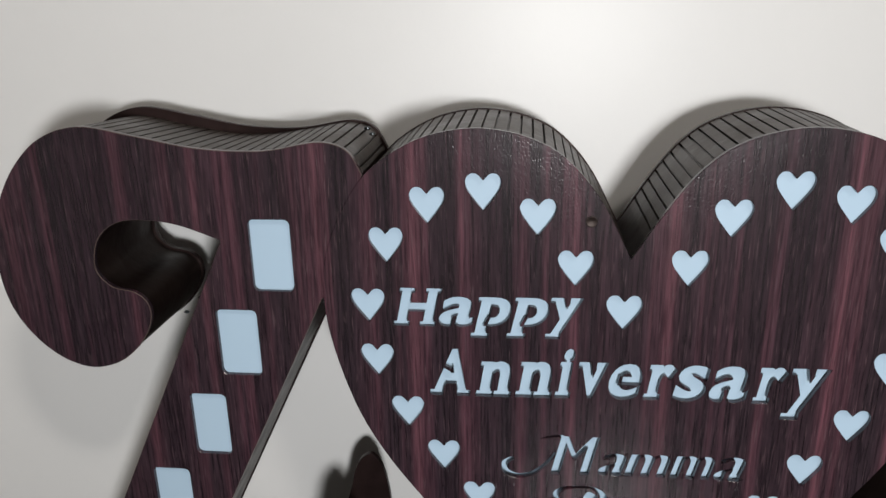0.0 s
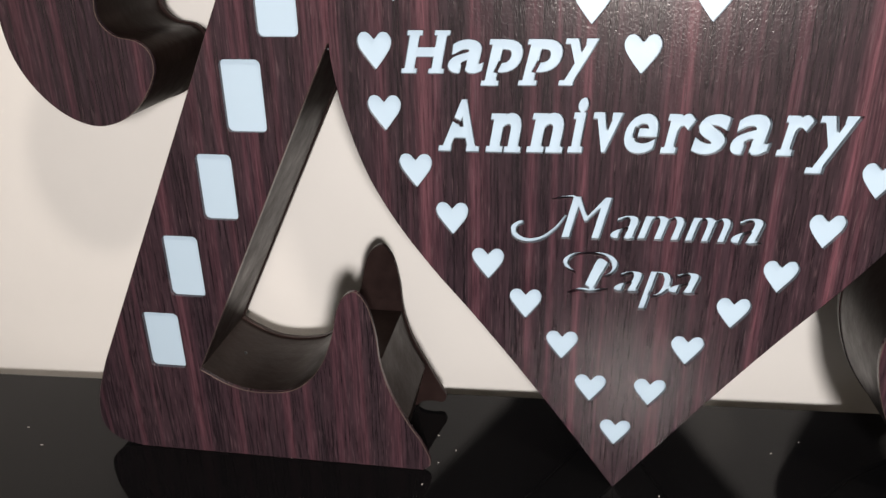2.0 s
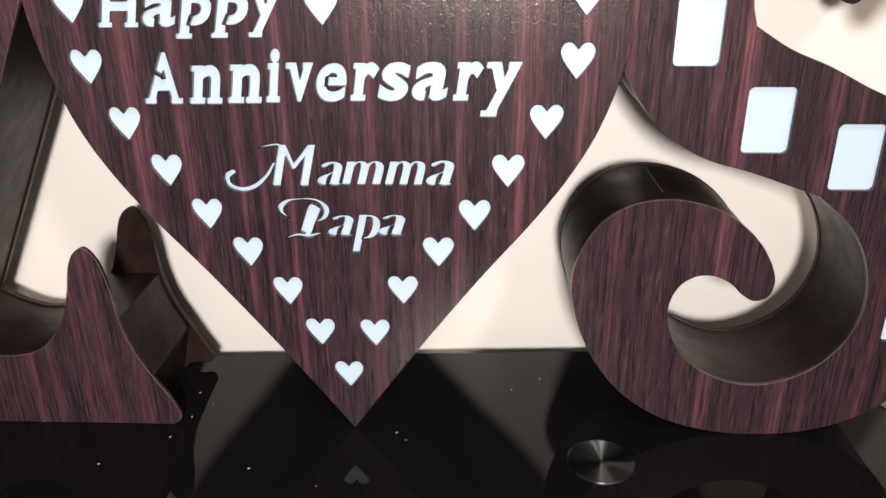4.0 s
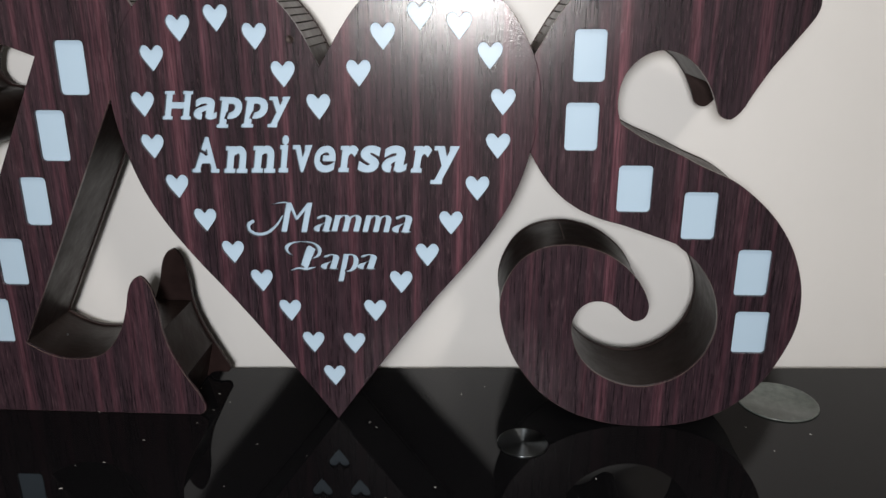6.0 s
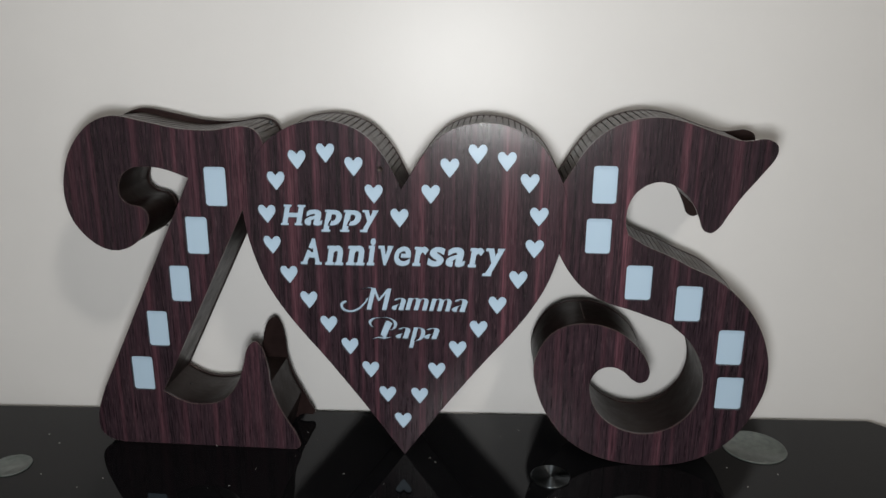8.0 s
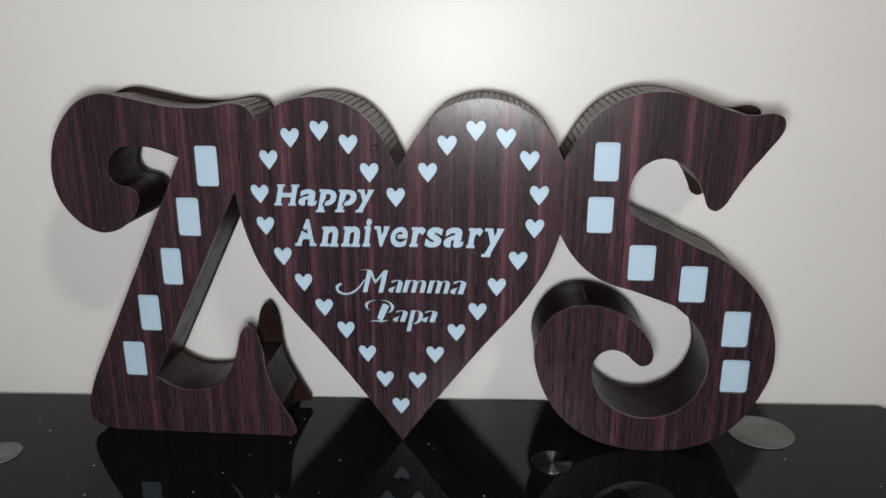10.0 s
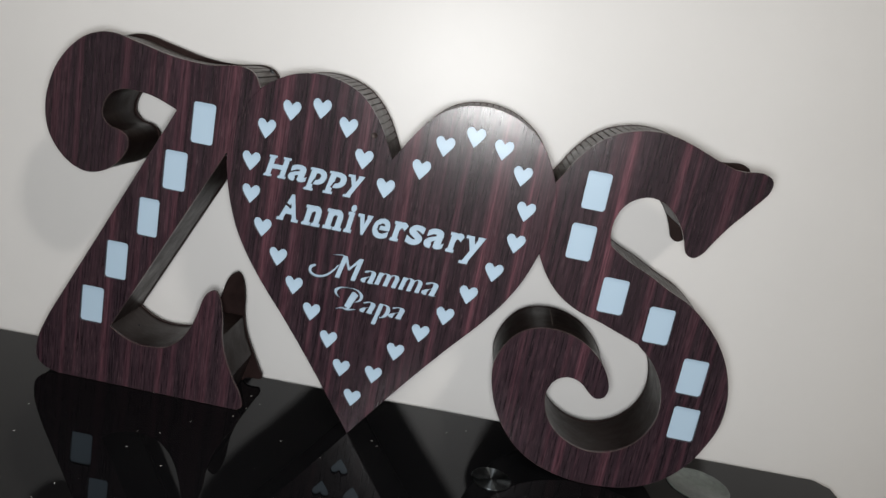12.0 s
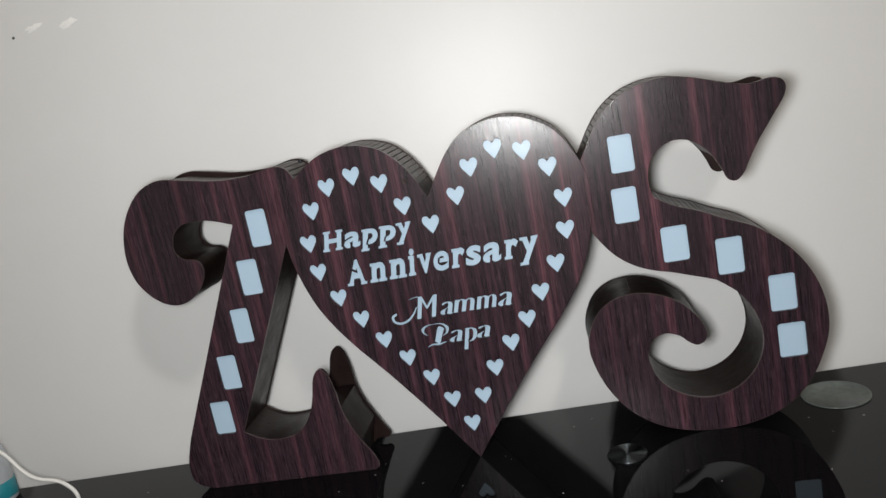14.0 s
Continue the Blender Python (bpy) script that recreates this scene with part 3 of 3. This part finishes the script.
# beads of set glue in the swash, behind the top of the heart and where the letter meets it, and the joint of the strip on the lower curl
for x, y, z, r in ((0.0208, 0.0545, 0.2671, 0.0008), (0.0174, 0.0545, 0.2632, 0.0007), (0.0244, 0.0547, 0.2708, 0.0006), (-0.1154, 0.043, 0.281, 0.0012), (-0.1115, 0.034, 0.28, 0.001), (-0.1303, 0.003, 0.2128, 0.0008), (-0.1992, 0.03, 0.0447, 0.0008),
                   (-0.2035, 0.05, 0.1985, 0.0016), (-0.2045, 0.043, 0.1965, 0.0011), (-0.206, 0.054, 0.194, 0.0013), (-0.2095, 0.036, 0.1915, 0.001)):
    bead = bmesh.new()
    bmesh.ops.create_icosphere(bead, subdivisions=2, radius=r, matrix=pose(x, y, z) @ Matrix.Diagonal((1.4, 1.0, 0.8, 1)))
    part("glue_bead", bead, METAL, sign, "shiny bead of set glue")
part("strip_joint", box(bmesh.new(), 0.1485, 0.1492, 0.012, 0.05, 0.1262, 0.1276, 0.0002), EDGE, sign, "raised joint in the edge strip")
# a filled nail hole beside the notch
part("nail_plug", lathe(bmesh.new(), [(0.0024, -0.0005), (0.0024, 0.00012), (0.0021, 0.0002), (0.0017, 0.00005)], 16), STRIP, sign).matrix_world = pose(-0.0175, 0.0, 0.2508, 90)

# ---- the table ----
table = new("glass_table")
table.matrix_world = room
tagged(table, "low table with a polished black glass top, standing against the wall", "table")
T_BACK, T_RIGHT, T_LEFT, T_FRONT = 0.0745, 0.4485, -0.75, -0.47


def table_top():
    """The glass slab with clipped corners and a ground edge."""
    c = 0.012
    pts = [(T_LEFT + c, T_FRONT), (T_RIGHT - c, T_FRONT), (T_RIGHT, T_FRONT + c), (T_RIGHT, T_BACK - c), (T_RIGHT - c, T_BACK), (T_LEFT + c, T_BACK), (T_LEFT, T_BACK - c), (T_LEFT, T_FRONT + c)]
    bm = bmesh.new()
    face = bm.faces.new([bm.verts.new((x, y, -0.008)) for x, y in pts])
    up = bmesh.ops.extrude_face_region(bm, geom=[face])
    bmesh.ops.translate(bm, verts=[v for v in up["geom"] if isinstance(v, bmesh.types.BMVert)], vec=(0, 0, 0.008))
    bmesh.ops.recalc_face_normals(bm, faces=bm.faces)
    bmesh.ops.bevel(bm, geom=[e for e in bm.edges if all(v.co.z > -0.001 for v in e.verts)], offset=0.0008, segments=2, affect="EDGES")
    return bm


part("glass_top", table_top(), GLASS, table, "polished black glass top")
part("frame", box(bmesh.new(), T_LEFT + 0.03, T_RIGHT - 0.03, T_FRONT + 0.03, T_BACK - 0.03, -0.05, -0.008, 0.002), BLACK, table, "black lacquered frame")
for x in (T_LEFT + 0.05, T_RIGHT - 0.1):
    for y in (T_FRONT + 0.05, T_BACK - 0.1):
        part("leg", box(bmesh.new(), x, x + 0.045, y, y + 0.045, FLOOR_Z, -0.05, 0.003), BLACK, table)


def disc(name, x, y, r, mat, label):
    """A thin round plate bonded to the glass."""
    ob = part(name, lathe(bmesh.new(), [(r, 0.0), (r, 0.0007), (r - 0.0003, 0.001), (r - 0.0009, 0.001), (r - 0.0013, 0.0006)], 56), mat, table, label)
    ob.matrix_parent_inverse = room.inverted()
    ob.matrix_world = pose(x, y, 0.0001)


disc("metal_disc", 0.1245, -0.0245, 0.0165, METAL, "turned steel disc of the table's fixing")
disc("clear_pad", 0.308, 0.037, 0.0275, PAD, "clouded clear round pad")
disc("clear_pad", -0.3285, -0.0455, 0.0165, PAD, "clouded clear round pad")

# ---- small things on the table ----
lint = bmesh.new()
rnd = random.Random(7)
for _ in range(70):
    x, y, a, s = rnd.uniform(-0.45, 0.4), rnd.uniform(-0.2, 0.05), rnd.uniform(0, 6.28), rnd.uniform(0.0002, 0.0009)
    w = 0.00018
    d, q = Vector((math.cos(a), math.sin(a), 0)), Vector((-math.sin(a), math.cos(a), 0))
    o = Vector((x, y, 0.0001))
    low = [lint.verts.new(o + d * s * i + q * w * j) for i, j in ((-1, -1), (1, -1), (1, 1), (-1, 1))]
    high = [lint.verts.new(v.co + Vector((0, 0, 0.0002))) for v in low]
    lint.faces.new(high)
    for k in range(4):
        lint.faces.new((low[k], low[(k + 1) % 4], high[(k + 1) % 4], high[k]))
tagged(part("lint", lint, DUST), "specks of pale lint on the black glass", "dust", kind="stuff")


def cable():
    """A white cord that comes over the table's end and lies in a bend."""
    cu = bpy.data.curves.new("cable", "CURVE")
    cu.dimensions, cu.bevel_depth, cu.bevel_resolution, cu.resolution_u = "3D", 0.0019, 3, 8
    pts = [(-0.70, -0.02, 0.0022), (-0.62, 0.0, 0.075), (-0.53, 0.006, 0.098), (-0.468, 0.008, 0.061), (-0.443, 0.009, 0.03), (-0.416, 0.014, 0.017), (-0.402, 0.01, 0.0035),
           (-0.392, -0.015, 0.0022), (-0.391, -0.045, 0.0022), (-0.42, -0.07, 0.0022), (-0.53, -0.08, 0.0022), (-0.66, -0.1, 0.0022)]
    sp = cu.splines.new("BEZIER")
    sp.bezier_points.add(len(pts) - 1)
    for b, p in zip(sp.bezier_points, pts):
        b.co, b.handle_left_type, b.handle_right_type = p, "AUTO", "AUTO"
    ob = new("cable", cu)
    me = bpy.data.meshes.new_from_object(ob.evaluated_get(bpy.context.evaluated_depsgraph_get()))
    bpy.data.objects.remove(ob)
    me.materials.clear()
    for p in me.polygons:
        p.use_smooth = True
    return me


tagged(part("cable", cable(), CABLE), "thin white cable lying in a bend on the table", "cable")

bottle = new("small_bottle")
bottle.matrix_world = pose(-0.503, 0.028, 0.0)
tagged(bottle, "small clouded plastic bottle with a teal label beside the cable", "bottle")
part("body", lathe(bmesh.new(), [(0.016, 0.0), (0.018, 0.002), (0.018, 0.045), (0.0165, 0.055), (0.013, 0.061), (0.009, 0.063), (0.009, 0.066)], 32), BOTTLE, bottle)
part("label_band", lathe(bmesh.new(), [(0.0181, 0.005), (0.0184, 0.0055), (0.0184, 0.0215), (0.0181, 0.022)], 32), TEAL, bottle, "teal label band")
part("cap", lathe(bmesh.new(), [(0.0105, 0.066), (0.0105, 0.078), (0.0095, 0.079)], 24), CABLE, bottle, "white screw cap")

# ---- the room's lamp ----
fixture = new("ceiling_lamp")
fixture.matrix_world = pose(LAMP.x, LAMP.y, CEIL_Z)
tagged(fixture, "small hanging room lamp with a white shade", "lamp")
part("cord", lathe(bmesh.new(), [(0.003, -0.19), (0.003, 0.0)], 10), CABLE, fixture)
part("shade", lathe(bmesh.new(), [(0.05, -0.235), (0.12, -0.23), (0.05, -0.2), (0.02, -0.18)], 28), CABLE, fixture, "white metal shade")
